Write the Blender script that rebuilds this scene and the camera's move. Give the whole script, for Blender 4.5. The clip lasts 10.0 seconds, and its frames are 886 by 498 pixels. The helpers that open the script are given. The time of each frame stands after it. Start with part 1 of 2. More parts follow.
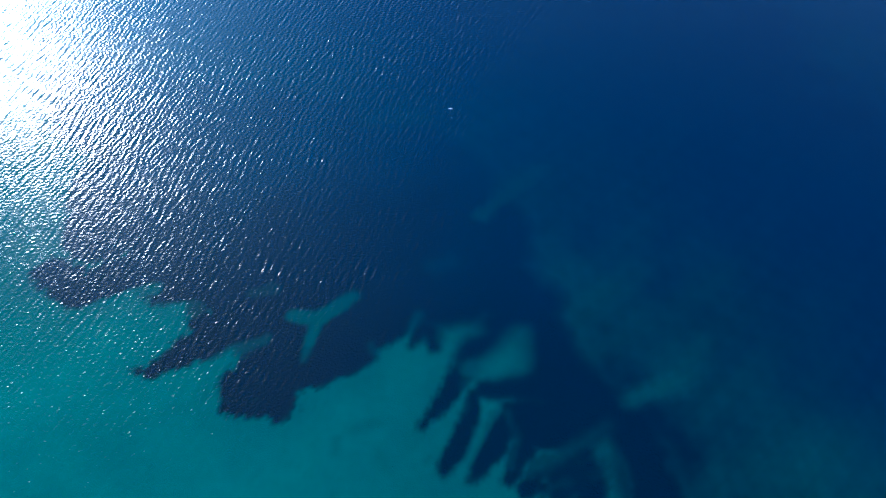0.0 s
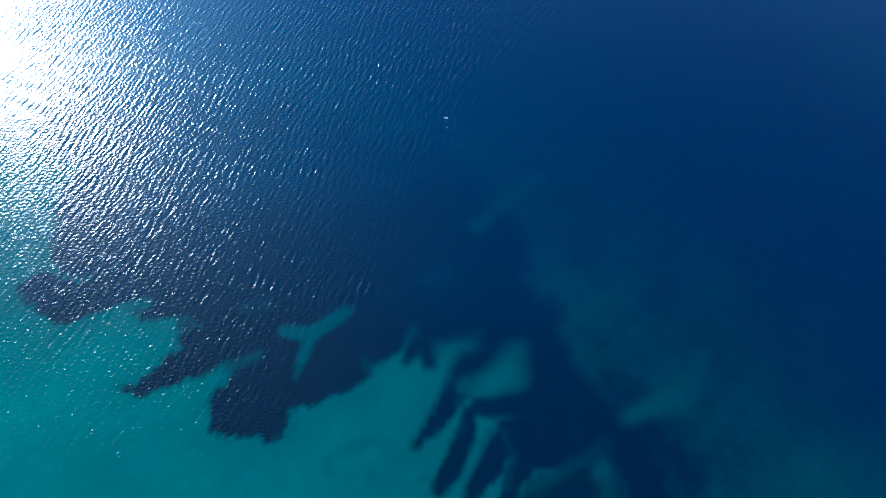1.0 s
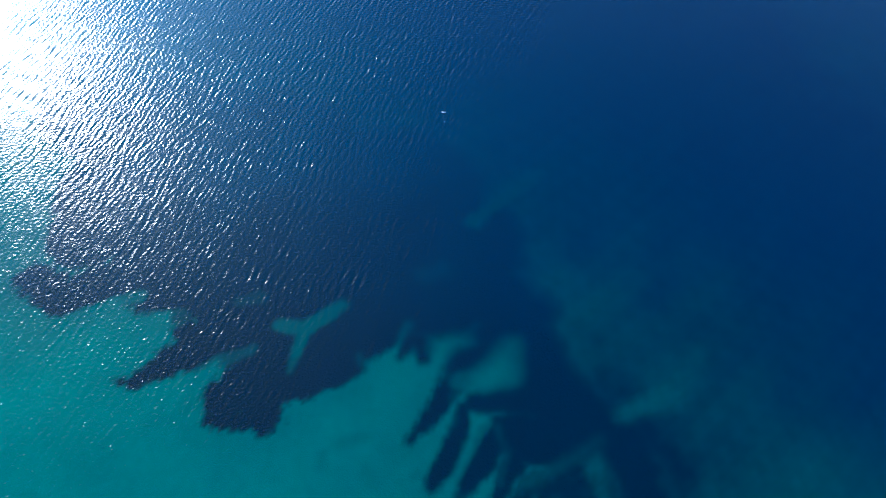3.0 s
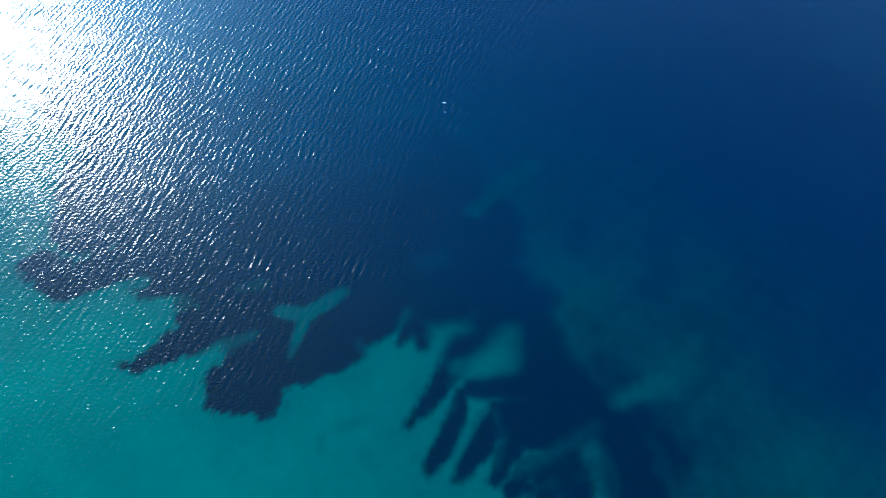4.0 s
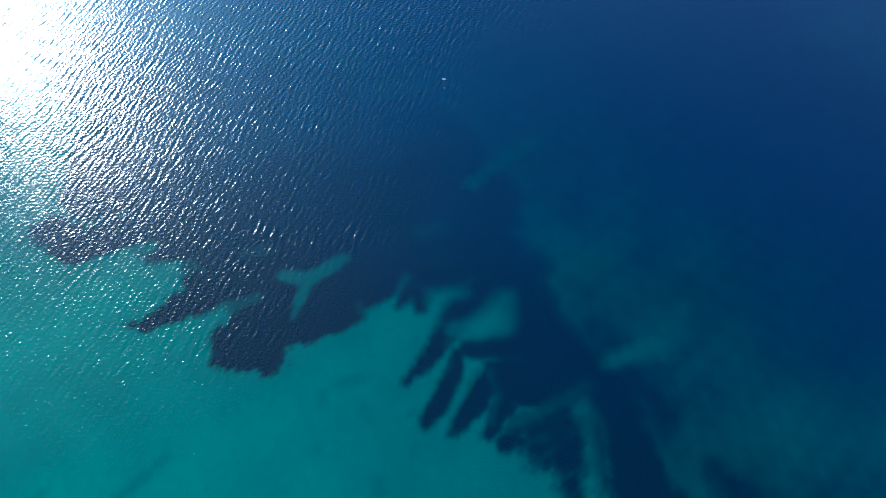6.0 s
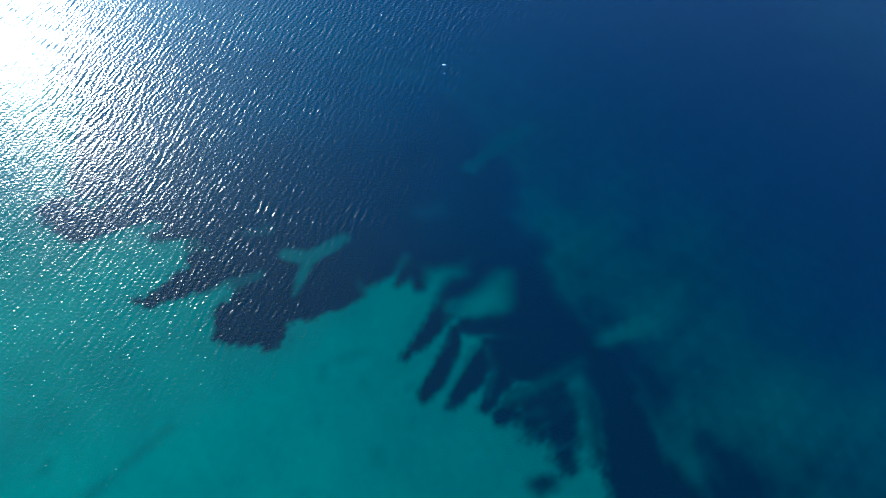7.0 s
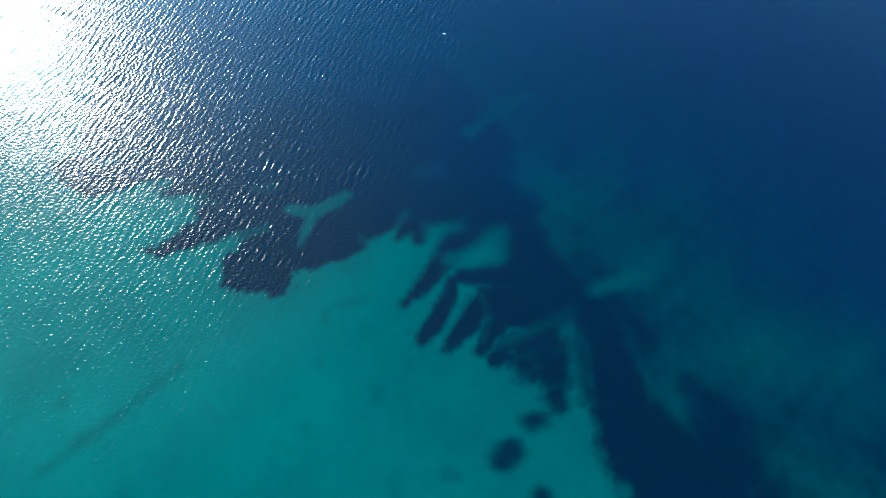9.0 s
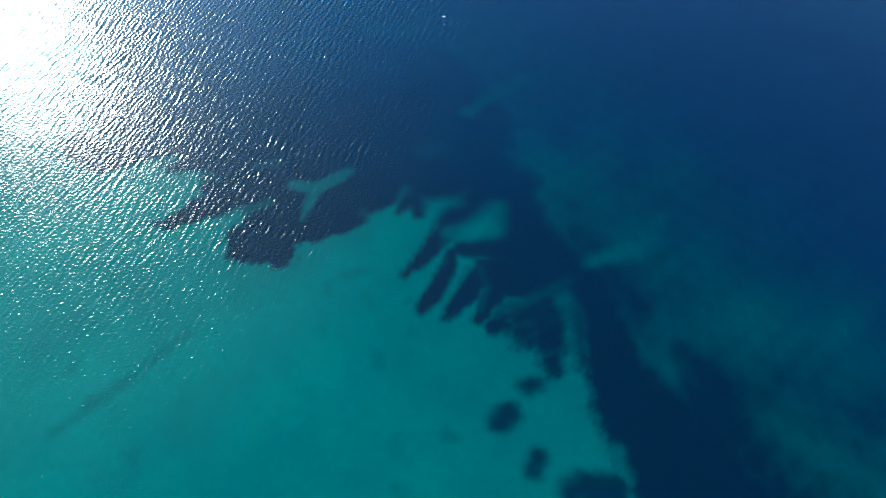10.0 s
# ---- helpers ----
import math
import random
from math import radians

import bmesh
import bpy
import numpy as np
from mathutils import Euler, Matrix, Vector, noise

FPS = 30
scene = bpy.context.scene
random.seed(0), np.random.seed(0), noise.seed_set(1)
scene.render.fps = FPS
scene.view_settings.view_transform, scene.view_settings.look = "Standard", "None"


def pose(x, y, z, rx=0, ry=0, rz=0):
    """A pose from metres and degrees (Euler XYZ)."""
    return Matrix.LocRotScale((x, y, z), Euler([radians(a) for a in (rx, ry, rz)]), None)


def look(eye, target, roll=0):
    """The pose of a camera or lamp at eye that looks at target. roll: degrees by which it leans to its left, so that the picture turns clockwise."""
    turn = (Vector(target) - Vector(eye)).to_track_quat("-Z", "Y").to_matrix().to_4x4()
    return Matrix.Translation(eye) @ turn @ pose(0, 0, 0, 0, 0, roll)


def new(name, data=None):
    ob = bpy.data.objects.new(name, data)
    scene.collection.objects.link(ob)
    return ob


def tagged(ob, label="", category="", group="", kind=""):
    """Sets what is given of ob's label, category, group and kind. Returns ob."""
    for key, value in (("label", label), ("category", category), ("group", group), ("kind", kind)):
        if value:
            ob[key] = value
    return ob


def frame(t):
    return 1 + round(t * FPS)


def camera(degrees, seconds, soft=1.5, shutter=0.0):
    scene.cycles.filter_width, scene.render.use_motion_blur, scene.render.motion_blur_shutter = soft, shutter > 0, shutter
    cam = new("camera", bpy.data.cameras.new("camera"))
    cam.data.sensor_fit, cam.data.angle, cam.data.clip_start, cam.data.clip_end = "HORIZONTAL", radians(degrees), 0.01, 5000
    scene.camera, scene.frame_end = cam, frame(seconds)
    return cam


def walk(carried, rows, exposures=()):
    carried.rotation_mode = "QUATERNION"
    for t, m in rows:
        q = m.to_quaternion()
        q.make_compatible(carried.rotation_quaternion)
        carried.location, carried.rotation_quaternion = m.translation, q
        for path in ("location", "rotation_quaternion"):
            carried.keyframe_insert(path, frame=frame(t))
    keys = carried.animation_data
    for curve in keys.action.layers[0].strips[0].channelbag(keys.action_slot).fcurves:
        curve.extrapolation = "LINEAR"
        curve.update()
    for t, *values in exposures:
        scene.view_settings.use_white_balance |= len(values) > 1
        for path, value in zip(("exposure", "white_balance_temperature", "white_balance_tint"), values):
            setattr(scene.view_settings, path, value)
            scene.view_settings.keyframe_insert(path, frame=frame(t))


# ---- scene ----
# A drone hovers 120 m over a shallow sea, eases forward and then backs away.
# World: z = 0 is the still water level, +y is ahead, the shoal lies to the south-west.

cam = camera(70.0, 10.0, soft=1.0)
PATH = [
    (0, -1.83, -4.98, 120.81, 0.10, -56.64, -0.30),
    (0.5, -1.46, -2.79, 120.87, -0.02, -56.65, -0.30),
    (1, -0.95, -1.00, 120.62, -0.07, -56.72, -0.25),
    (1.5, -0.75, -0.17, 120.19, -0.14, -56.85, -0.19),
    (2, -0.43, 0.19, 119.96, -0.14, -56.95, -0.14),
    (2.5, 0.00, 0.00, 120.00, 0.00, -57.05, -0.09),
    (4, 0.95, -2.96, 120.31, 0.55, -57.50, -0.02),
    (4.5, 1.21, -4.65, 120.35, 0.65, -57.60, 0.00),
    (5, 1.44, -6.57, 120.33, 0.74, -57.63, 0.06),
    (5.5, 1.68, -8.89, 120.43, 0.79, -57.63, 0.08),
    (7, 2.56, -16.54, 120.57, 1.02, -57.77, 0.24),
    (7.5, 2.97, -19.13, 120.48, 1.08, -57.83, 0.26),
    (8, 3.32, -22.17, 120.41, 1.18, -57.89, 0.28),
    (8.5, 3.52, -25.32, 120.44, 1.30, -57.91, 0.31),
    (9, 3.78, -28.47, 120.45, 1.41, -57.91, 0.36),
    (9.5, 3.94, -32.09, 120.46, 1.37, -57.91, 0.35),
    (10, 4.13, -35.66, 120.36, 1.38, -57.95, 0.37),
]
walk(cam, [(t, pose(x, y, z, 90 + pitch, 0, yaw) @ pose(0, 0, 0, 0, 0, roll)) for t, x, y, z, yaw, pitch, roll in PATH],
     exposures=[(0.0, 1.52, 5100, 9), (2.3, 1.69, 5290, 8), (4.5, 1.77, 5490, 6), (10.0, 1.91, 5970, 3)])

# ---- world and sun ----
SUN_ELEVATION, SUN_LEFT = 28.0, 41.6      # degrees; the azimuth is counted to the left of +y

world = bpy.data.worlds.new("sky")
scene.world = world
world.use_nodes = True
wn = world.node_tree.nodes
sky = wn.new("ShaderNodeTexSky")
sky.sky_type = "NISHITA"
sky.sun_disc = False
sky.dust_density = 1.3
sky.altitude = 2000
sky.ozone_density = 6.0
sky.sun_elevation = radians(SUN_ELEVATION)
sky.sun_rotation = radians(-SUN_LEFT)
background = wn["Background"]
background.inputs["Strength"].default_value = 0.115
world.node_tree.links.new(sky.outputs[0], background.inputs["Color"])

sun = new("sun", bpy.data.lights.new("sun", "SUN"))
sun.data.energy, sun.data.angle, sun.data.color = 3.0, radians(0.53), (1.0, 0.945, 0.875)
e, a = radians(SUN_ELEVATION), radians(SUN_LEFT)
sun_way = Vector((-math.sin(a) * math.cos(e), math.cos(a) * math.cos(e), math.sin(e)))
sun.matrix_world = look(sun_way * 300, (0, 0, 0))


# ---- materials ----
def material(name):
    mat = bpy.data.materials.new(name)
    mat.use_nodes = True
    tree = mat.node_tree
    return mat, tree, tree.nodes["Principled BSDF"]


def node(tree, kind, **values):
    n = tree.nodes.new(kind)
    for key, value in values.items():
        n.inputs[key.replace("_", " ")].default_value = value
    return n


def noise_at(tree, scale, detail=3.0, roughness=0.55):
    place = tree.nodes.new("ShaderNodeNewGeometry")
    n = node(tree, "ShaderNodeTexNoise", Scale=scale, Detail=detail, Roughness=roughness)
    tree.links.new(place.outputs["Position"], n.inputs["Vector"])
    return n.outputs["Fac"]


def ramp(tree, fac, *stops):
    n = tree.nodes.new("ShaderNodeValToRGB")
    for k, (at, colour) in enumerate(stops):
        stop = n.color_ramp.elements[k] if k < 2 else n.color_ramp.elements.new(at)
        stop.position, stop.color = at, (*colour, 1)
    tree.links.new(fac, n.inputs["Fac"])
    return n.outputs["Color"]


def math_node(tree, kind, a, b):
    n = tree.nodes.new("ShaderNodeMath")
    n.operation = kind
    for socket, value in zip(n.inputs, (a, b)):
        if isinstance(value, (int, float)):
            socket.default_value = value
        else:
            tree.links.new(value, socket)
    return n.outputs[0]


def mixed(tree, fac, a, b, blend="MIX"):
    n = tree.nodes.new("ShaderNodeMix")
    n.data_type, n.blend_type = "RGBA", blend
    for socket, value in zip((n.inputs["Factor"], n.inputs["A"], n.inputs["B"]), (fac, a, b)):
        if isinstance(value, (int, float, tuple)):
            socket.default_value = value
        else:
            tree.links.new(value, socket)
    return n.outputs["Result"]


def sand_material():
    mat, tree, shader = material("sand")
    broad = ramp(tree, noise_at(tree, 0.035, 4), (0.3, (0.172, 0.163, 0.123)), (0.7, (0.231, 0.219, 0.164)))
    fine = ramp(tree, noise_at(tree, 0.5, 5, 0.65), (0.25, (0.87, 0.87, 0.86)), (0.7, (1.0, 1.0, 1.0)))
    bare = mixed(tree, 1.0, broad, fine, "MULTIPLY")
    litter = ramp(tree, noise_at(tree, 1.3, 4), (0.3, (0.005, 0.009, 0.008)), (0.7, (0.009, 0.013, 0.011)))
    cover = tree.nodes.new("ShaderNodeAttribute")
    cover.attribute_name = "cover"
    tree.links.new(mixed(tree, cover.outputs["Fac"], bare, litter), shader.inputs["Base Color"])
    shader.inputs["Roughness"].default_value = 0.95
    shader.inputs["Specular IOR Level"].default_value = 0.0        # no gloss under water
    bump = node(tree, "ShaderNodeBump", Strength=0.4, Distance=0.1)
    tree.links.new(noise_at(tree, 2.0, 4), bump.inputs["Height"])
    tree.links.new(bump.outputs[0], shader.inputs["Normal"])
    return mat


def seagrass_material(name, dark, light):
    mat, tree, shader = material(name)
    place = tree.nodes.new("ShaderNodeNewGeometry")
    tuft = ramp(tree, place.outputs["Random Per Island"], (0.0, dark), (1.0, light))
    patches = ramp(tree, noise_at(tree, 0.12, 4), (0.3, (0.8, 0.82, 0.8)), (0.7, (1.0, 1.0, 1.0)))
    tree.links.new(mixed(tree, 1.0, tuft, patches, "MULTIPLY"), shader.inputs["Base Color"])
    shader.inputs["Roughness"].default_value = 0.7
    shader.inputs["Specular IOR Level"].default_value = 0.0
    return mat


def water_material():
    """Sea water: a surface tint by depth stands for light swallowed and scattered back, under a glossy rippled skin."""
    mat, tree, shader = material("sea_water")
    tree.nodes.remove(shader)
    link = tree.links.new
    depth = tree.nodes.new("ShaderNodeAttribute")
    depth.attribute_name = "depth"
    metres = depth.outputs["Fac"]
    passed, back, haze_tint = (tree.nodes.new("ShaderNodeCombineColor") for k in range(3))
    # per channel: share passed per metre, painted back-scatter tint, painted haze tint
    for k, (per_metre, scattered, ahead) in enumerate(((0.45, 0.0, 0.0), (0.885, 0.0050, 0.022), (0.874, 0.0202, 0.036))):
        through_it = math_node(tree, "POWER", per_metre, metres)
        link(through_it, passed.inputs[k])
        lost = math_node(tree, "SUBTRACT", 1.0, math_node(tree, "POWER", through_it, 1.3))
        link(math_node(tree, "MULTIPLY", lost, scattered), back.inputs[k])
        link(math_node(tree, "MULTIPLY", math_node(tree, "POWER", lost, 2.4), ahead), haze_tint.inputs[k])
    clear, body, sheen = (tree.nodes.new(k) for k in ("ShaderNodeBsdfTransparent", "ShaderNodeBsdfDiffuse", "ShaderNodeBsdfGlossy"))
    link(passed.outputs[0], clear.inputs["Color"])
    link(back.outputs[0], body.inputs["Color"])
    level = tree.nodes.new("ShaderNodeCombineXYZ")     # the diffuse tint, painted for light from below, does not follow the ripples
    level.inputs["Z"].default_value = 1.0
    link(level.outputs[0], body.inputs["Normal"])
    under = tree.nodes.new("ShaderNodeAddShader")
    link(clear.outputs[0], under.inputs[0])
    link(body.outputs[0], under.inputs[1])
    # an added blue-green gloss imitates light that deep water scatters away from the sun
    haze_gloss, both = tree.nodes.new("ShaderNodeBsdfGlossy"), tree.nodes.new("ShaderNodeAddShader")
    haze_gloss.inputs["Roughness"].default_value = 0.53
    link(haze_tint.outputs[0], haze_gloss.inputs["Color"])
    link(level.outputs[0], haze_gloss.inputs["Normal"])
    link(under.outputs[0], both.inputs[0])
    link(haze_gloss.outputs[0], both.inputs[1])
    # wind ripples too fine for the mesh, long across the wind
    place = tree.nodes.new("ShaderNodeNewGeometry")
    turned = tree.nodes.new("ShaderNodeMapping")
    turned.vector_type = "TEXTURE"
    turned.inputs["Rotation"].default_value = (0, 0, radians(-14))
    turned.inputs["Scale"].default_value = (1.0, 2.6, 1.0)
    link(place.outputs["Position"], turned.inputs["Vector"])
    crest = node(tree, "ShaderNodeTexNoise", Scale=1.0, Detail=1.0, Roughness=0.5)
    link(turned.outputs[0], crest.inputs["Vector"])
    roused = math_node(tree, "POWER", math_node(tree, "MULTIPLY", crest.outputs["Fac"], 2.0), 2.5)
    ripple = node(tree, "ShaderNodeTexNoise", Scale=3.6, Detail=1.0, Roughness=0.5)
    link(place.outputs["Position"], ripple.inputs["Vector"])
    height = math_node(tree, "MULTIPLY", math_node(tree, "SUBTRACT", ripple.outputs["Fac"], 0.5), roused)
    bump = node(tree, "ShaderNodeBump", Strength=1.0, Distance=0.026)
    link(height, bump.inputs["Height"])
    sheen.distribution = "BECKMANN"
    sheen.inputs["Roughness"].default_value = 0.25
    link(bump.outputs[0], sheen.inputs["Normal"])
    # the smallest ripples spread a part of the gloss wide
    veil, gloss = tree.nodes.new("ShaderNodeBsdfGlossy"), tree.nodes.new("ShaderNodeMixShader")
    veil.distribution = "BECKMANN"
    veil.inputs["Roughness"].default_value = 0.47
    gloss.inputs[0].default_value = 0.128
    link(bump.outputs[0], veil.inputs["Normal"])
    link(sheen.outputs[0], gloss.inputs[1])
    link(veil.outputs[0], gloss.inputs[2])
    # water mirrors 2 % straight down, all of it at grazing
    tilt = node(tree, "ShaderNodeLayerWeight", Blend=0.5)
    link(bump.outputs[0], tilt.inputs["Normal"])
    grazing = math_node(tree, "POWER", tilt.outputs["Facing"], 4.1)
    mirror = math_node(tree, "ADD", math_node(tree, "MULTIPLY", grazing, 0.98), 0.02)
    skin = tree.nodes.new("ShaderNodeMixShader")
    link(mirror, skin.inputs[0])
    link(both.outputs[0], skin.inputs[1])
    link(gloss.outputs[0], skin.inputs[2])
    link(skin.outputs[0], tree.nodes["Material Output"].inputs["Surface"])
    return mat


def painted_material(name, colour, roughness):
    mat, tree, shader = material(name)
    worn = ramp(tree, noise_at(tree, 6.0, 5), (0.3, tuple(c * 0.82 for c in colour)), (0.65, colour))
    tree.links.new(worn, shader.inputs["Base Color"])
    shader.inputs["Roughness"].default_value = roughness
    return mat


SAND = sand_material()
SEAGRASS = seagrass_material("seagrass", (0.005, 0.008, 0.008), (0.009, 0.012, 0.011))
SPARSE_GRASS = seagrass_material("sparse_seagrass", (0.05, 0.06, 0.03), (0.12, 0.12, 0.07))
WATER = water_material()


# ---- the plan of the sea bed ----
def smooth(low, high, value):
    u = np.clip((value - low) / (high - low), 0, 1)
    return u * u * (3 - 2 * u)


def waves_sum(x, y, seed, longest, count, falloff=0.75):
    """A smooth uneven field, about -1 to 1, from a few crossing waves."""
    rng = np.random.default_rng(seed)
    total, weight, size = np.zeros(np.broadcast(x, y).shape), 0.0, 1.0
    for k in range(count):
        turn, phase = rng.uniform(0, 2 * math.pi, 2)
        length = longest * 0.72 ** k * rng.uniform(0.85, 1.15)
        total += size * np.sin(2 * math.pi / length * (x * math.cos(turn) + y * math.sin(turn)) + phase)
        weight += size
        size *= falloff
    return total / weight * 1.6


def bed_height(x, y):
    """The shoal lies 3 to 4 m down and falls away to 17 m in the north-east."""
    slope = 0.35 * x + 0.65 * (y - 30) + 0.3 * np.maximum(x - 60, 0)
    rise = -0.3 + 2.0 * smooth(25, -100, x) * smooth(80, 35, y)
    return -4 + rise - 13 * smooth(0, 95, slope) + 0.9 * smooth(5, 40, slope) * waves_sum(x, y, 5, 55, 6) + 0.12 * waves_sum(x, y, 6, 22, 5)


# Strokes of the brush, in metres: x, y and half width at one end, and at the other.
BANK_WEST = [
    (-63, 76.2, 13.7, -24.9, 83.8, 17.6), (-24.6, 80.3, 20, -0.5, 84.8, 20.6), (-75.6, 98.4, 21.2, -12.3, 101.5, 24.1),
    (-92, 128, 18.9, -44, 119.3, 20.2), (-84, 84, 10, -76, 92, 14), (-92.9, 71.2, 4, -83.9, 66.2, 4.5),
    (-83.9, 66.2, 4.7, -77.3, 70, 5.1), (-77.4, 70.5, 4.9, -63.8, 73.3, 6), (-63, 70.1, 5.9, -49.3, 67.2, 7),
    (-56, 60.6, 2.5, -53.5, 55.5, 3.1), (-65.9, 46.3, 0.5, -62.2, 46.7, 1.6), (-62.2, 46.8, 1.7, -57.2, 50.6, 3.2),
    (-57.3, 51, 3.1, -51.8, 53.6, 4.6), (-51.9, 53.8, 4.6, -47.5, 59, 6), (-47.8, 60.5, 6.3, -33.9, 67.7, 7.7),
]
BANK_EDGE = [
    (-43.7, 43.5, 4.6, -38.3, 46.2, 6.8), (-45.7, 38.5, 1.7, -38.3, 39.4, 2.5), (-34.9, 38.6, 2.8, -36.7, 43.6, 5.3),
    (-37.4, 47.5, 6.9, -30, 50.6, 7.9), (-30, 50.6, 7.9, -23.2, 54.2, 8.1), (-23.3, 55.2, 7.8, -17.3, 57, 5.7),
    (-17.5, 58.5, 5.8, -10.7, 60.7, 5.8), (-10.9, 63.3, 6.4, 2.6, 66.5, 8.1), (-7.4, 57.4, 2.7, -8.7, 53.2, 1),
    (-4.9, 56.5, 2.5, -4, 52.8, 1.1), (2.6, 68.1, 7.9, 13.2, 68.7, 8.5), (-42.8, 54.1, 4.9, -17.8, 62.2, 7.6),
]
FINGERS = [
    (11.1, 38.6, 1.5, 16.1, 38.7, 2.3), (10.4, 57.1, 2.2, 5.4, 52.4, 2.7), (5.1, 52.4, 3.2, 1.5, 45.7, 2.4),
    (1.5, 45.7, 2.4, -1.4, 40.8, 2), (-1.4, 40.8, 2, -4.7, 37, 1), (-4.7, 37, 1, -6.3, 34.5, 0.5), (8.9, 58, 3.8, 18.8, 62.7, 4.5),
    (4.1, 41.6, 1.5, 3.3, 36, 1.9), (3.3, 36, 1.9, 0.6, 30.2, 2.2), (0.6, 30.2, 2.2, -1.9, 26.1, 1.1),
    (9.8, 35.9, 2.6, 7.8, 30.9, 2.8), (7.8, 30.9, 2.8, 4.5, 26.4, 1.6), (4.5, 26.4, 1.6, 3, 24.4, 0.7),
    (13.4, 29.9, 2.7, 10.7, 24.7, 1.2), (6.2, 42.5, 1.8, 15.1, 43.1, 2.9),
]
MAIN_MEADOW = [
    (26.6, 45.4, 5.1, 34.4, 36.2, 3.8), (32.6, 36.1, 4.7, 36.8, 29.3, 4.7), (20.2, 56.4, 4.5, 22, 47.9, 6.1),
    (11.5, 64.7, 5.8, 20.3, 65.2, 5.9), (19.5, 62.7, 4.8, 22.6, 54.9, 4.2), (22.6, 54.9, 4.2, 23.6, 45.3, 6.2),
    (15.1, 43.1, 3.1, 23, 44.6, 6.2), (23.5, 44, 7.2, 30.2, 39.7, 4), (13.6, 35.1, 3.9, 22.2, 35.3, 6.7),
    (22.2, 35.3, 6.4, 32.6, 36.1, 3.7), (23.1, 26.2, 2.9, 20, 21.7, 2.8), (16.3, 23.1, 1.8, 17.4, 22.7, 1.7),
]
MAIN_FRINGE = [
    (16, 26.1, 2.2, 25.1, 29.6, 2.9), (23.7, 23.8, 2.5, 24.3, 18.9, 1.8), (26.3, 25.9, 3.5, 27, 17.9, 2.4),
    (31.7, 26.2, 2.5, 32.2, 15.5, 1.5), (21.3, 25, 4.1, 21.5, 20, 1.8), (13.6, 22.7, 1.7, 15.5, 23.4, 1.7),
    (27.3, 20.9, 1.8, 25.6, 14.3, 2.1),
]
EAST_BAND = [
    (35.8, 39.8, 4.3, 37.8, 29.3, 5.3), (37.8, 29.3, 4.8, 39, 15.8, 6.2), (39, 15.8, 6.2, 41.5, 6.1, 7.6),
    (41.5, 6.1, 7.6, 47.4, -2.6, 10.4), (47.4, -2.6, 10.4, 52.2, -9.8, 12.6), (52.8, 13.1, 1.9, 54.8, 7.2, 3.9),
    (54.8, 7.2, 4.2, 57.3, -0.1, 5), (57.3, -0.1, 3.8, 61.2, -9.5, 4.6), (45.9, 12.3, 3, 50.8, 4.1, 5.7), (62, -13, 8, 67, -32, 12),
]
CLUMPS = [
    (20.1, 9.8, 2, 22.7, 10.3, 1.7), (16.7, 4, 2.6, 14.7, 2.6, 2.7), (22, -4.3, 1.9, 21.1, -6.8, 1.9),
    (29.4, -10.5, 3.9, 35.8, -10.3, 3.6),
]
# The same, with how much of the cover is lacking.
CLEARINGS = [
    (-34.9, 59.7, 1.7, -30, 58.7, 2, 0.54), (-30, 58.7, 2, -25.7, 62.3, 1.9, 0.56), (-25.7, 62.3, 1.9, -22.5, 65.3, 1.5, 0.56),
    (-29.9, 58.3, 1.7, -30.8, 52.7, 1.1, 0.55), (-30.8, 52.7, 1, -31.5, 48.9, 0.7, 0.4), (-7.3, 60.7, 1, -9.1, 56.6, 0.7, 0.36),
    (-9.1, 56.6, 0.7, -9.9, 54, 0.6, 0.42), (-0.8, 52.2, 1, 2.3, 56, 1.1, 0.42), (2.3, 56, 1.1, 6.4, 57.2, 1, 0.32),
    (14.9, 55.9, 2.5, 13.4, 50.3, 3.7, 0.5), (13.4, 50.3, 3.7, 8.7, 48.3, 2.7, 0.5), (8.7, 48.3, 2.7, 3.3, 47.4, 2, 0.45),
]
CHANNELS = [
    (8.3, 38.5, 1.6, 5.7, 33.7, 1.2, 0.5), (5.7, 33.7, 1.2, 3.1, 28.9, 0.9, 0.55), (3.1, 28.9, 0.9, 1.4, 25.8, 0.7, 0.55),
    (2.7, 44.7, 1.1, 2.2, 38.4, 0.8, 0.2), (-49.3, 49.2, 1.4, -45.9, 51.2, 1.8, 0.36), (-45.9, 51.2, 1.7, -40.1, 54, 1.2, 0.29),
    (-49.5, 45.9, 1, -48.3, 38.4, 0.8, 0.3), (-64.1, 61.1, 2, -57.4, 61.2, 2.5, 0.25), (-71.8, 65.5, 1.5, -67.5, 66.6, 1.8, 0.6),
]
FAINT = [
    (11, 37.4, 0.9, 12.4, 32.7, 0.9, 0.18), (12.4, 32.7, 0.9, 11.2, 27.1, 0.8, 0.2), (15.4, 26.6, 1.1, 20.5, 28.9, 1.3, 0.3),
    (20.5, 28.9, 1.3, 25.9, 31.9, 1.4, 0.27), (25.9, 31.9, 1.4, 31, 35.3, 0.9, 0.27), (28.8, 32.5, 1.3, 28.7, 27.4, 1.2, 0.22),
    (28.7, 27.4, 1.2, 31.1, 22.6, 1.1, 0.2), (31.1, 22.6, 1.1, 32.2, 17.8, 1, 0.26), (23.1, 26.2, 3.1, 20, 21.4, 2.6, 0.07),
    (-40.8, 66.7, 1.9, -45.1, 65.8, 1.5, 0.16), (-17.5, 52.5, 1.1, -16.8, 51.4, 1.1, 0.2), (-4.2, 74.2, 2.4, -0.2, 76.4, 2.5, 0.2),
]
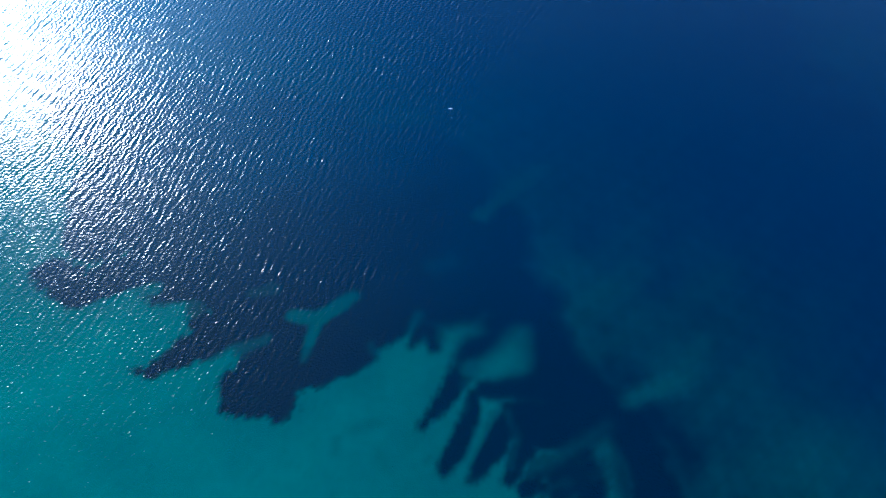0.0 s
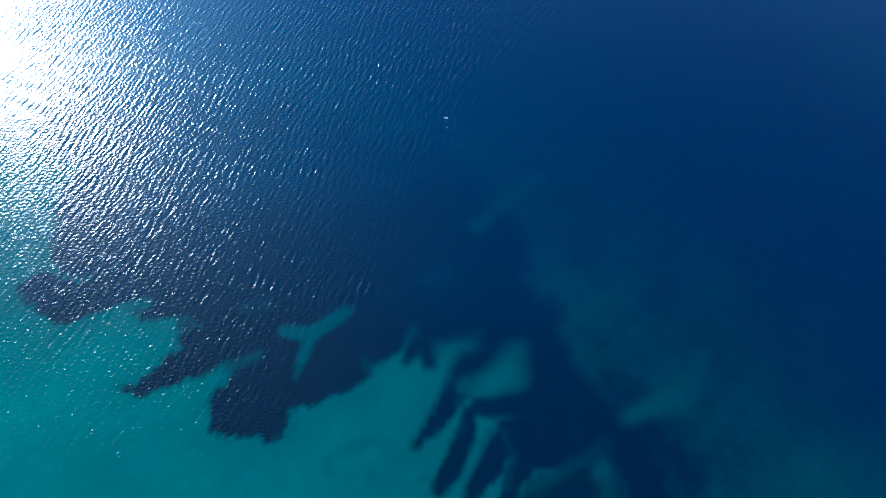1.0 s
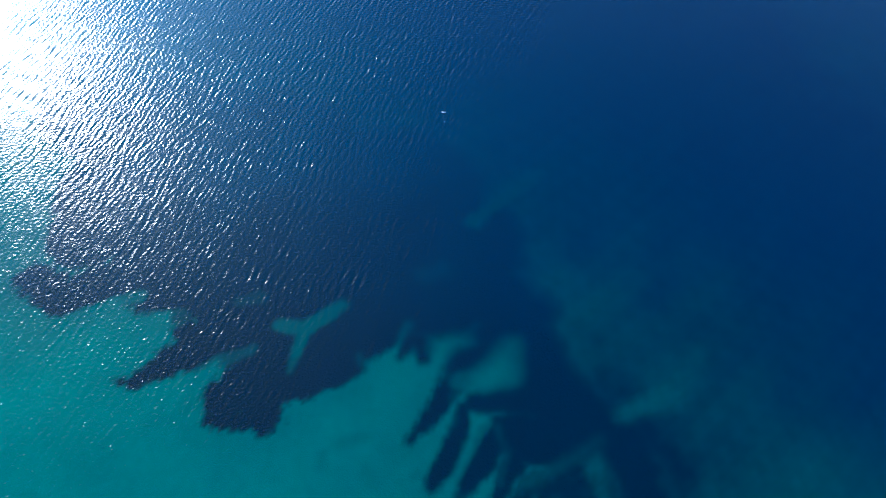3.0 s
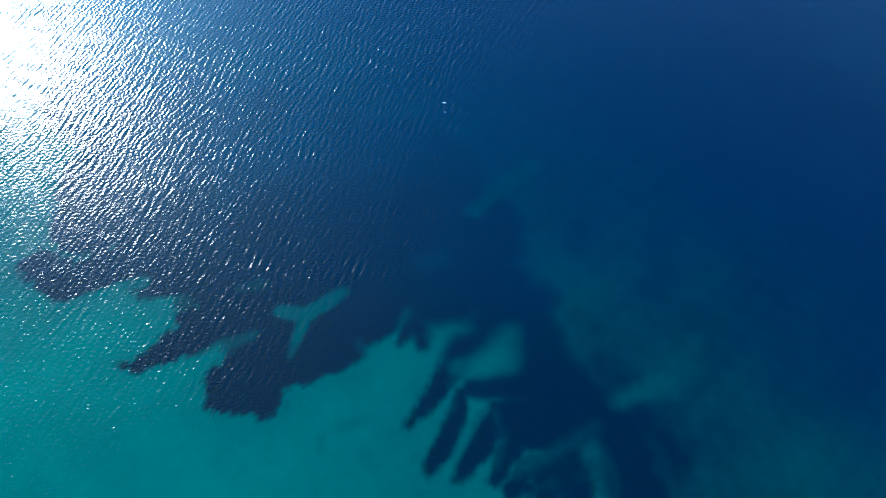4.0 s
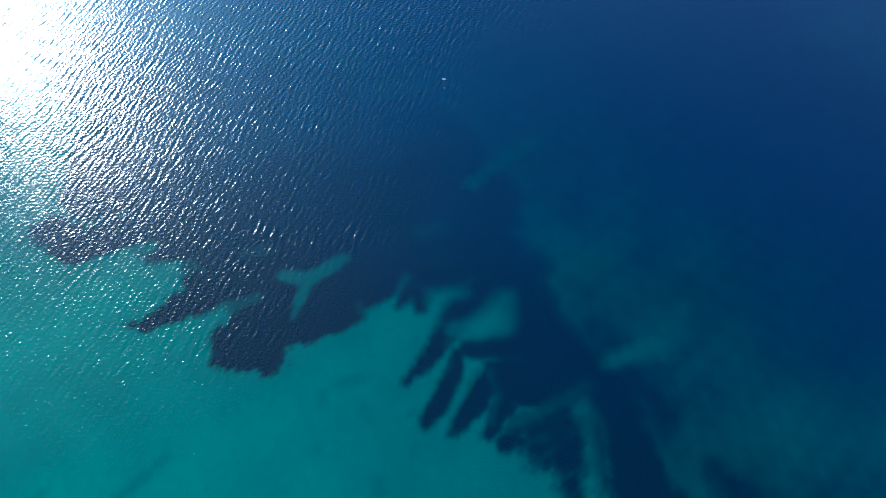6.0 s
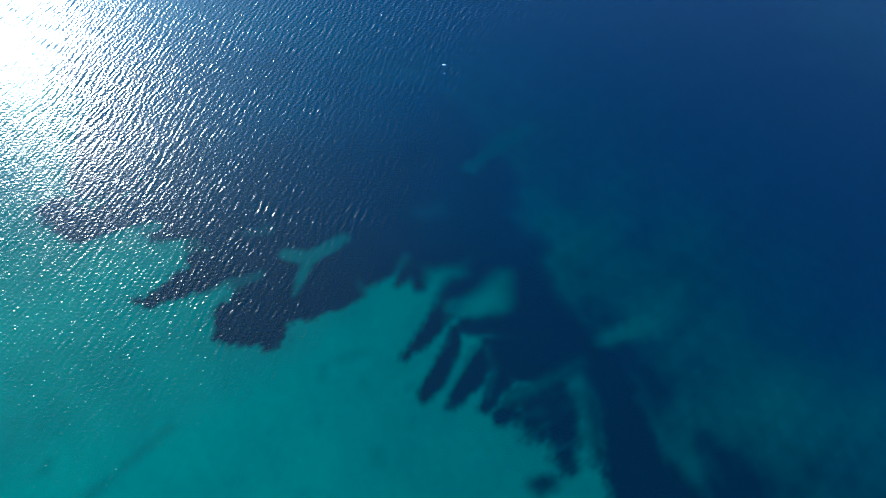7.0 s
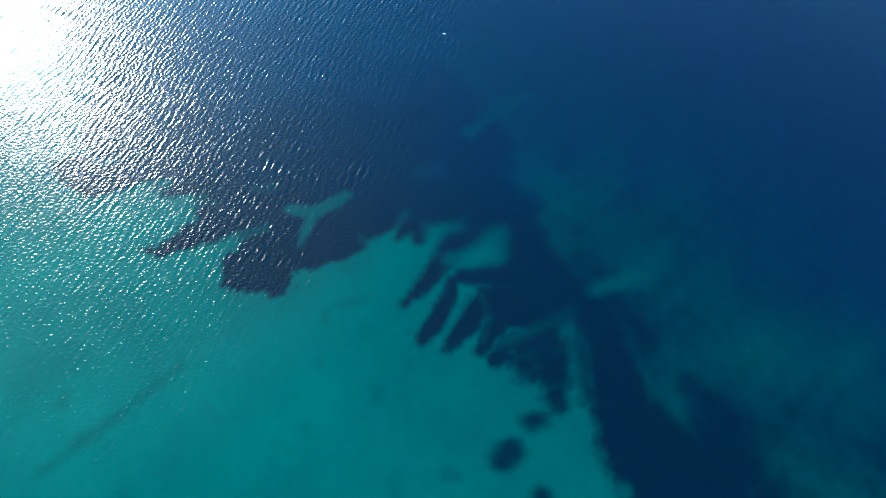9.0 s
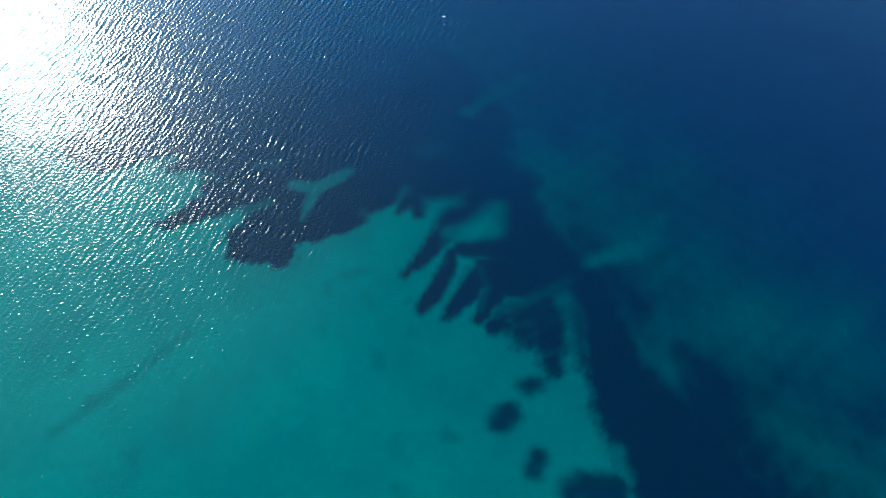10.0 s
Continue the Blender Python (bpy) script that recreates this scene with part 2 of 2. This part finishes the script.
FAINT_STRIPS = [
    (31.1, 24.1, 1.7, 30, 33, 1.7, 0.24), (30.6, 15.5, 1.7, 30.7, 24, 1.7, 0.29), (37.7, -2.9, 1.5, 38.4, -8.1, 1.3, 0.5),
]
TONGUES = [
    (36.9, 41.2, 1.7, 43.2, 42.8, 2, 0.62), (43.2, 42.8, 2, 49, 45.4, 2.2, 0.58), (49, 45.4, 2.2, 53.7, 49.2, 2.1, 0.45),
    (53.7, 49.2, 2.1, 55.5, 54.6, 1.7, 0.36), (8, 91.1, 2.2, 14.1, 99.2, 2.3, 0.55), (14.1, 99.2, 2.3, 24, 110, 2.8, 0.5),
    (25, 82.3, 3.7, 30.2, 76.6, 4, 0.3), (50, 22.9, 2.7, 49.8, 11.2, 1.4, 0.12),
]
GLADES = [
    (32.6, 55.1, 5.1, 39.7, 51.3, 5.2, 0.1), (31, 71.5, 6.3, 37.7, 63.2, 6.1, 0.14), (54.2, 92.8, 9.5, 65.8, 73.3, 9.6, 0.12),
    (53.8, 22.6, 5.5, 72.2, 27.6, 7.2, 0.22), (72.2, 27.6, 7.2, 90.8, 30.9, 8.9, 0.3), (65.6, 2.4, 3.4, 74.8, -8.1, 5.6, 0.2),
    (75.8, -1.6, 5.7, 87.4, -6.5, 7, 0.25), (78.1, 32.3, 4.1, 81.9, 23.7, 3.9, 0.14), (101, 37.8, 5.3, 95.6, 19.2, 5.4, 0.16),
]
# The same, with how much sand the sparse patches hide.
SPARSE_BY_THE_MEADOW = [
    (-19.9, 34.7, 1, -15.2, 35.5, 0.8, 0.2), (-23.2, 32, 0.6, -23.2, 29.9, 0.5, 0.2), (-4.4, 28.8, 1, -5.2, 28.3, 0.9, 0.22),
    (-22.9, 21.7, 0.9, -22.5, 20.2, 0.7, 0.1), (-3.8, 21.3, 0.7, -4, 20.7, 0.6, 0.2), (-14.4, 28.8, 1.3, -13.1, 27.2, 1.1, 0.08),
    (4.2, -0.9, 1.2, 5.6, -1, 1, 0.3), (-5.7, -2.1, 1.3, -5.3, -4.3, 1.1, 0.15), (-10.7, 15.1, 1.2, -10.1, 13.5, 1.1, 0.15),
    (-5.1, -11, 0.8, -4.4, -12.5, 0.8, 0.15),
]
SPARSE_ON_THE_SHOAL = [
    (-66.2, 3.4, 1.6, -67.4, 1.7, 1.3, 0.25), (-72.9, 9.7, 1.2, -72.3, 11.6, 0.9, 0.2), (-56, -6.7, 1, -55.2, -7.7, 0.8, 0.15),
    (-72.2, -3.5, 0.9, -66.5, 2.3, 1.1, 0.22), (-66.5, 2.3, 1.1, -60.4, 8.4, 1.1, 0.25), (-60.4, 8.4, 1.1, -51.5, 18.8, 0.9, 0.2),
    (-24, 6.8, 1.4, -23.3, 5.7, 1.1, 0.08), (17, 0.3, 1.1, 14.1, -3.6, 1.1, 0.07),
]
# Thin growth on the slope: deep ground beyond the meadow.
SLOPE = [
    (58.0, 62.0, 36.0, 92.0, 8.0, 38.0), (64.0, 112.0, 60.0, 130.0, 60.0, 66.0), (-90.0, 168.0, 50.0, 60.0, 158.0, 62.0),
    (78.0, 2.0, 20.0, 110.0, -30.0, 30.0),
]


def stroke_distance(x, y, strokes):
    """Metres from the edge of the nearest stroke; negative inside."""
    best = np.full(x.shape, 1e3)
    for x0, y0, r0, x1, y1, r1 in strokes:
        dx, dy = x1 - x0, y1 - y0
        u = np.clip(((x - x0) * dx + (y - y0) * dy) / (dx * dx + dy * dy + 1e-6), 0, 1)
        best = np.minimum(best, np.hypot(x - x0 - u * dx, y - y0 - u * dy) - (r0 + u * (r1 - r0)))
    return best


def lacking(x, y, strokes, edge, soft):
    """How much of the cover is lacking, by strokes that carry their own share of it."""
    most = np.zeros(x.shape)
    for *stroke, amount in strokes:
        most = np.maximum(most, amount * smooth(soft, -soft, stroke_distance(x, y, [stroke]) + edge))
    return most


def blur(x, y):
    """Metres over which an edge fades: the deeper, the wider."""
    down = bed_height(x, y)
    out = 0.5 * x + 0.65 * (y - 30)
    return (1.3 + 1.0 * smooth(-4.2, -6.5, down) + 5.0 * smooth(-7, -14, down)
            + 3.6 * smooth(8, 24, out) + 5.5 * smooth(40, 54, x) + 1.3 * smooth(8, 20, x) * smooth(36, 26, y))


def thin_growth(x, y):
    """Gaps where the meadow gives out at its southern end."""
    south = smooth(8, 16, x) * smooth(30, 23, y) * smooth(35, 31, x)
    return 0.17 * south * smooth(-0.3, 0.9, waves_sum(x, y, 28, 9, 6, 0.8))


def dense_cover(x, y):
    edge = 0.65 * waves_sum(x, y, 21, 7, 9, 0.9)
    soft = blur(x, y)
    ragged = edge + 0.75 * waves_sum(x, y, 27, 5.5, 8, 0.92) * np.maximum(smooth(-15, -30, x), smooth(10, 18, x) * smooth(36, 28, y))
    grown = BANK_WEST + BANK_EDGE + FINGERS + MAIN_MEADOW + MAIN_FRINGE + EAST_BAND
    full = stroke_distance(x, y, grown) + ragged - 0.3 - 0.4 * (soft - 1.3)
    bare = np.maximum(lacking(x, y, CLEARINGS + CHANNELS, 0.6 * edge, 0.38 * soft + 0.4),
                      lacking(x, y, FAINT + FAINT_STRIPS, edge, 0.6 * soft))
    bare = np.maximum(bare, thin_growth(x, y))
    bare = np.maximum(bare, lacking(x, y, TONGUES, 0.9 * waves_sum(x, y, 22, 11, 8, 0.85), 2.3))
    return np.maximum(smooth(soft, -soft, full), 0.12 * smooth(7, 0, full)) * (1 - bare)      # litter drifts out onto the sand


def meadow_cover(x, y):
    edge = waves_sum(x, y, 22, 11, 8, 0.85)
    slope = smooth(11, -11, stroke_distance(x, y, SLOPE) + 2.0 * waves_sum(x, y, 23, 26, 6))
    uneven = 0.085 * waves_sum(x, y, 24, 34, 7, 0.85) + 0.05 * waves_sum(x, y, 25, 9, 6, 0.9)
    out = 0.5 * x + 0.65 * (y - 30)
    along = 0.24 * smooth(11, -1, stroke_distance(x, y, EAST_BAND))       # thicker beside the band
    growth = 0.82 - 0.24 * smooth(18, 45, out) + 0.32 * smooth(66, 104, out) + uneven + along
    growth = growth - lacking(x, y, GLADES, 2.5 * edge, 8.0)
    return np.maximum(dense_cover(x, y), slope * np.clip(growth, 0, 1) * (1 - lacking(x, y, TONGUES, 0.9 * edge, 2.3)))


def patch_cover(x, y, stroke, seed, soft):
    """A lone patch, ragged round its stroke."""
    return smooth(soft, -soft, stroke_distance(x, y, [stroke]) + 0.4 * waves_sum(x, y, seed, 5, 7, 0.88))


def ground_cover(x, y):
    """How much of the sand seagrass and its litter hide, from 0 to 1."""
    cover = meadow_cover(x, y)
    for k, stroke in enumerate(CLUMPS):
        cover = np.maximum(cover, (0.9 - thin_growth(x, y)) * patch_cover(x, y, stroke, 41 + k, 1.7))
    for k, (*stroke, amount) in enumerate(SPARSE_BY_THE_MEADOW + SPARSE_ON_THE_SHOAL):
        cover = np.maximum(cover, 1.15 * amount * patch_cover(x, y, stroke, 61 + k, 1.5))
    return np.clip(1.06 * cover, 0, 1)


def mesh_object(name, verts, faces, mat, parent=None, smooth_shade=False):
    data = bpy.data.meshes.new(name)
    data.vertices.add(len(verts))
    data.vertices.foreach_set("co", np.asarray(verts, np.float32).ravel())
    faces = np.asarray(faces, np.int32)
    data.loops.add(faces.size)
    data.loops.foreach_set("vertex_index", faces.ravel())
    data.polygons.add(len(faces))
    data.polygons.foreach_set("loop_start", np.arange(0, faces.size, faces.shape[1], dtype=np.int32))
    data.polygons.foreach_set("use_smooth", np.full(len(faces), smooth_shade))
    data.update(calc_edges=True)
    data.materials.append(mat)
    ob = new(name, data)
    ob.parent = parent
    return ob


def sheet(xs, ys):
    """The points and faces of a grid."""
    x, y = np.meshgrid(xs, ys)
    n = np.arange(x.size).reshape(x.shape)
    return x, y, np.stack([n[:-1, :-1], n[:-1, 1:], n[1:, 1:], n[1:, :-1]], -1).reshape(-1, 4)


def graded(low, high, step, far):
    """Even steps from low to high, then ever longer ones out to far on both sides."""
    out = np.cumsum(step * 1.6 ** np.arange(1, 60))
    out = np.append(out[out < far], far)
    return np.concatenate([low - out[::-1], np.arange(low, high, step), high + out])


def sea_bed():
    x, y, faces = sheet(graded(-145, 145, 0.6, 4300), graded(-25, 175, 0.6, 4300))
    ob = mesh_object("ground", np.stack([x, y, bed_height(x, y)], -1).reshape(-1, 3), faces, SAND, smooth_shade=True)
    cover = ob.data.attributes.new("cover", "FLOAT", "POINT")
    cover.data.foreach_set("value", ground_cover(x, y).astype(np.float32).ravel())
    return tagged(ob, "pale sandy sea bed, grown over in part, sloping down into deep water", "sea bed", kind="structure")


def sea_surface():
    """Short steep wind waves, about 2 m long, on a grid that is fine where the camera flies."""
    across = np.concatenate([np.arange(-142, 5, 0.19), np.arange(5, 75, 0.3), np.arange(75, 142, 0.6)])
    skirt = 142 + np.append(np.cumsum(0.4 * 1.6 ** np.arange(1, 18)), 4400)
    x, y, faces = sheet(np.concatenate([-skirt[::-1], across, skirt]), graded(-20, 172, 0.19, 4400))
    rng = np.random.default_rng(11)
    z = np.zeros_like(x)
    for k in range(110):
        # the longer waves run with the wind, the short ones spread to both sides
        length = 1.0 * (2.5 / 1.0) ** rng.uniform() if k < 60 else 0.7 * (1.35 / 0.7) ** rng.uniform()
        turn = radians(-14 + rng.normal(0, 10) if k < 60 else -14 + rng.uniform(-85, 85))
        height = (0.0020 if k < 60 else 0.0029) * length
        z += height * np.sin(2 * math.pi / length * (x * math.cos(turn) + y * math.sin(turn)) + rng.uniform(0, 2 * math.pi))
    z *= 0.6 + 0.6 * np.clip(0.3 + waves_sum(x, y, 12, 9, 9, 0.92), 0, 1.4) + 0.15 * waves_sum(x, y, 14, 60, 3)
    z *= 0.8 - 0.45 * smooth(-25, 75, x - 0.8 * (y - 100))       # the wind drops towards the east
    z *= 1 + 0.8 * smooth(92, 150, y) * smooth(-80, -30, x)      # and freshens to the north
    z *= 1 + 0.35 * smooth(-65, -95, x) * smooth(70, 100, y)
    z += 0.012 * waves_sum(x, y, 13, 22, 4)
    # scattered small steep crests, which catch the sun one by one; more of them over the shoal
    i, j = rng.integers(0, x.shape[1], 170000), rng.integers(0, x.shape[0] - 1, 170000)
    px, py = x[j, i], y[j, i]
    often = np.where(px < 4, 0.38 + 0.62 * smooth(75, 45, py) * smooth(-20, -50, px), 0.10 * smooth(90, 125, py))
    here = (px > -135) & (px < 75) & (np.abs(py - 75) < 93) & (rng.uniform(size=len(i)) < often)
    i, j = i[here], j[here]
    z[j, i] += 0.34 * rng.gamma(0.9, 0.125, len(i)) * (1 - 0.6 * smooth(-60, -20, x[j, i]))
    near = smooth(0, 10, 147 - np.abs(x)) * smooth(0, 10, 177 - y) * smooth(0, 10, y + 25)
    ob = mesh_object("water", np.stack([x, y, z * near], -1).reshape(-1, 3), faces, WATER, smooth_shade=True)
    # metres of water below each point, which drive the painted tint
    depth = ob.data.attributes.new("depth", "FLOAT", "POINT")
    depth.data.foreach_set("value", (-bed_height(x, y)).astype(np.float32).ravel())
    return tagged(ob, "clear blue-green sea with wind ripples and sun glitter", "sea", kind="structure")


def tufts(x, y, radius, height, leaves, rng):
    """Ragged tufts of grass with a few leaves each: points and faces."""
    n, k = len(x), leaves
    turn = rng.uniform(0, 2 * math.pi, (n, 1)) + np.arange(k) * 2 * math.pi / k + rng.normal(0, 0.2, (n, k))
    reach = radius[:, None] * rng.uniform(0.6, 1.25, (n, k))
    base = bed_height(x, y)
    rim = np.stack([x[:, None] + reach * np.cos(turn), y[:, None] + reach * np.sin(turn),
                    base[:, None] + rng.uniform(0.02, 0.3 * height, (n, k))], -1)
    top = np.stack([x + rng.normal(0, 0.08, n), y + rng.normal(0, 0.08, n), base + height * rng.uniform(0.6, 1.2, n)], -1)
    verts = np.concatenate([top[:, None], rim], 1).reshape(-1, 3)
    start = np.arange(n)[:, None] * (k + 1)
    m = np.arange(k)[None]
    faces = np.stack([np.broadcast_to(start, (n, k)), start + 1 + m, start + 1 + (m + 1) % k], -1).reshape(-1, 3)
    return verts, faces


def scattered(box, spacing, rng):
    x, y = np.meshgrid(np.arange(box[0], box[2], spacing), np.arange(box[1], box[3], spacing))
    return (v.ravel() + rng.uniform(-0.5, 0.5, v.size) * spacing for v in (x, y))


def grass(name, cover, box, mat, seed):
    """Broad low tufts where cover(x, y), from 0 to 1, is full, and small ones towards the edge."""
    rng = np.random.default_rng(seed)
    x, y = scattered(box, 0.6, rng)
    keep = cover(x, y) > rng.uniform(0.96, 1.0, x.size)
    x, y = x[keep], y[keep]
    verts, faces = tufts(x, y, rng.uniform(0.3, 0.5, len(x)), 0.07, 6, rng)
    x, y = scattered(box, 0.3, rng)
    part = cover(x, y)
    keep = (part < 0.99) & (rng.uniform(0.85, 3.2, x.size) < part)
    x, y = x[keep], y[keep]
    small, more = tufts(x, y, rng.uniform(0.08, 0.17, len(x)), 0.08, 4, rng)
    return mesh_object(name, np.concatenate([verts, small]), np.concatenate([faces, more + len(verts)]), mat)


sea_bed()
sea_surface()
tagged(grass("seagrass_meadow", dense_cover, (-150, -30, 150, 185), SEAGRASS, 31),
       "dark green seagrass meadow with ragged edges on the sand", "seagrass", kind="stuff")


def patch(stroke, seed, label, mat, soft, group):
    x0, y0 = (min(stroke[k] - stroke[2], stroke[k + 3] - stroke[5]) - 3 for k in (0, 1))
    x1, y1 = (max(stroke[k] + stroke[2], stroke[k + 3] + stroke[5]) + 3 for k in (0, 1))
    ob = grass("seagrass_patch", lambda x, y: 0.93 * patch_cover(x, y, stroke, seed, soft), (x0, y0, x1, y1), mat, seed)
    return tagged(ob, label, "seagrass", group=group, kind="stuff")


def sparse_patch(stroke, seed, label, group):
    """Short single shoots, far apart."""
    rng = np.random.default_rng(seed)
    x0, y0 = (min(stroke[k] - stroke[2], stroke[k + 3] - stroke[5]) - 2 for k in (0, 1))
    x1, y1 = (max(stroke[k] + stroke[2], stroke[k + 3] + stroke[5]) + 2 for k in (0, 1))
    x, y = scattered((x0, y0, x1, y1), 0.4, rng)
    keep = rng.uniform(0, 8.0, x.size) < patch_cover(x, y, stroke, seed, 1.5)
    x, y = x[keep], y[keep]
    verts, faces = tufts(x, y, rng.uniform(0.05, 0.12, len(x)), 0.1, 4, rng)
    return tagged(mesh_object("seagrass_patch", verts, faces, SPARSE_GRASS), label, "seagrass", group=group, kind="stuff")


for k, stroke in enumerate(CLUMPS):
    patch(stroke, 41 + k, "dense dark round clump of seagrass standing alone on sand", SEAGRASS, 1.6, "clumps by the meadow")
for k, (*stroke, amount) in enumerate(SPARSE_BY_THE_MEADOW + SPARSE_ON_THE_SHOAL):
    sparse_patch(stroke, 61 + k, "faint sparse patch of seagrass on pale sand", "sparse patches on the shoal")


# ---- floats on the water ----
def part(name, bm, mat, parent, label=""):
    data = bpy.data.meshes.new(name)
    bm.to_mesh(data)
    bm.free()
    data.polygons.foreach_set("use_smooth", np.full(len(data.polygons), True))
    data.materials.append(mat)
    ob = new(name, data)
    ob.parent = parent
    return tagged(ob, label) if label else ob


def turned_shape(profile, sides=20, axis="X"):
    """A closed body turned about an axis, from (place along the axis, radius) pairs."""
    bm = bmesh.new()
    rings = []
    for along, radius in profile:
        ring = []
        for k in range(sides):
            a = 2 * math.pi * k / sides
            u, v = radius * math.cos(a), radius * math.sin(a)
            ring.append(bm.verts.new((along, u, v) if axis == "X" else (u, v, along)))
        rings.append(ring)
    for one, two in zip(rings, rings[1:]):
        for k in range(sides):
            bm.faces.new((one[k], one[(k + 1) % sides], two[(k + 1) % sides], two[k]))
    bm.faces.new(rings[0][::-1])
    bm.faces.new(rings[-1])
    bmesh.ops.recalc_face_normals(bm, faces=bm.faces)
    return bm


def ring_shape(radius, thickness, turn):
    """An eye of bent rod."""
    bm = bmesh.new()
    loops = []
    for k in range(16):
        a = 2 * math.pi * k / 16
        loop = []
        for m in range(8):
            b = 2 * math.pi * m / 8
            reach = radius + thickness * math.cos(b)
            loop.append(bm.verts.new((reach * math.cos(a), reach * math.sin(a), thickness * math.sin(b))))
        loops.append(loop)
    for k in range(16):
        for m in range(8):
            one, two = loops[k], loops[(k + 1) % 16]
            bm.faces.new((one[m], two[m], two[(m + 1) % 8], one[(m + 1) % 8]))
    bmesh.ops.recalc_face_normals(bm, faces=bm.faces)
    bmesh.ops.transform(bm, matrix=turn, verts=bm.verts)
    return bm


WHITE_PLASTIC = painted_material("white_plastic", (0.85, 0.85, 0.83), 0.4)
GREY_BAND = painted_material("grey_band", (0.35, 0.36, 0.37), 0.5)
STEEL = painted_material("galvanised_steel", (0.5, 0.5, 0.5), 0.35)


def mooring_buoy(m):
    base = new("mooring_buoy")
    base.matrix_world = m @ Matrix.Diagonal((0.7, 0.44, 0.44, 1))
    part("body", turned_shape([(-0.72, 0.06), (-0.71, 0.16), (-0.66, 0.27), (-0.58, 0.33), (-0.48, 0.35), (0.48, 0.35), (0.58, 0.33),
                               (0.66, 0.27), (0.71, 0.16), (0.72, 0.06)]), WHITE_PLASTIC, base)
    for at in (-0.3, 0.3):
        part("band", turned_shape([(at - 0.03, 0.352), (at - 0.025, 0.362), (at + 0.025, 0.362), (at + 0.03, 0.352)]), GREY_BAND, base,
             "grey moulded band")
    for at in (-0.78, 0.78):
        part("eye", ring_shape(0.075, 0.018, pose(at, 0, 0, 90, 0, 0)), STEEL, base, "steel ring")
    return tagged(base, "white plastic mooring buoy lying on the water", "buoy")


def pickup_float(m):
    base = new("pickup_float")
    base.matrix_world = m @ Matrix.Scale(0.55, 4)
    part("body", turned_shape([(-0.2, 0.03), (-0.18, 0.09), (-0.12, 0.16), (0, 0.2), (0.12, 0.16), (0.18, 0.09), (0.21, 0.04)], 16, "Z"),
         WHITE_PLASTIC, base)
    part("eye", ring_shape(0.045, 0.012, pose(0, 0, 0.25, 90, 0, 0)), STEEL, base, "small steel ring")
    return tagged(base, "small round white float beside the buoy", "float")


mooring_buoy(pose(0.2, 119.4, 0.07, 0, 0, -3))
pickup_float(pose(0.4, 116.1, 0.03))
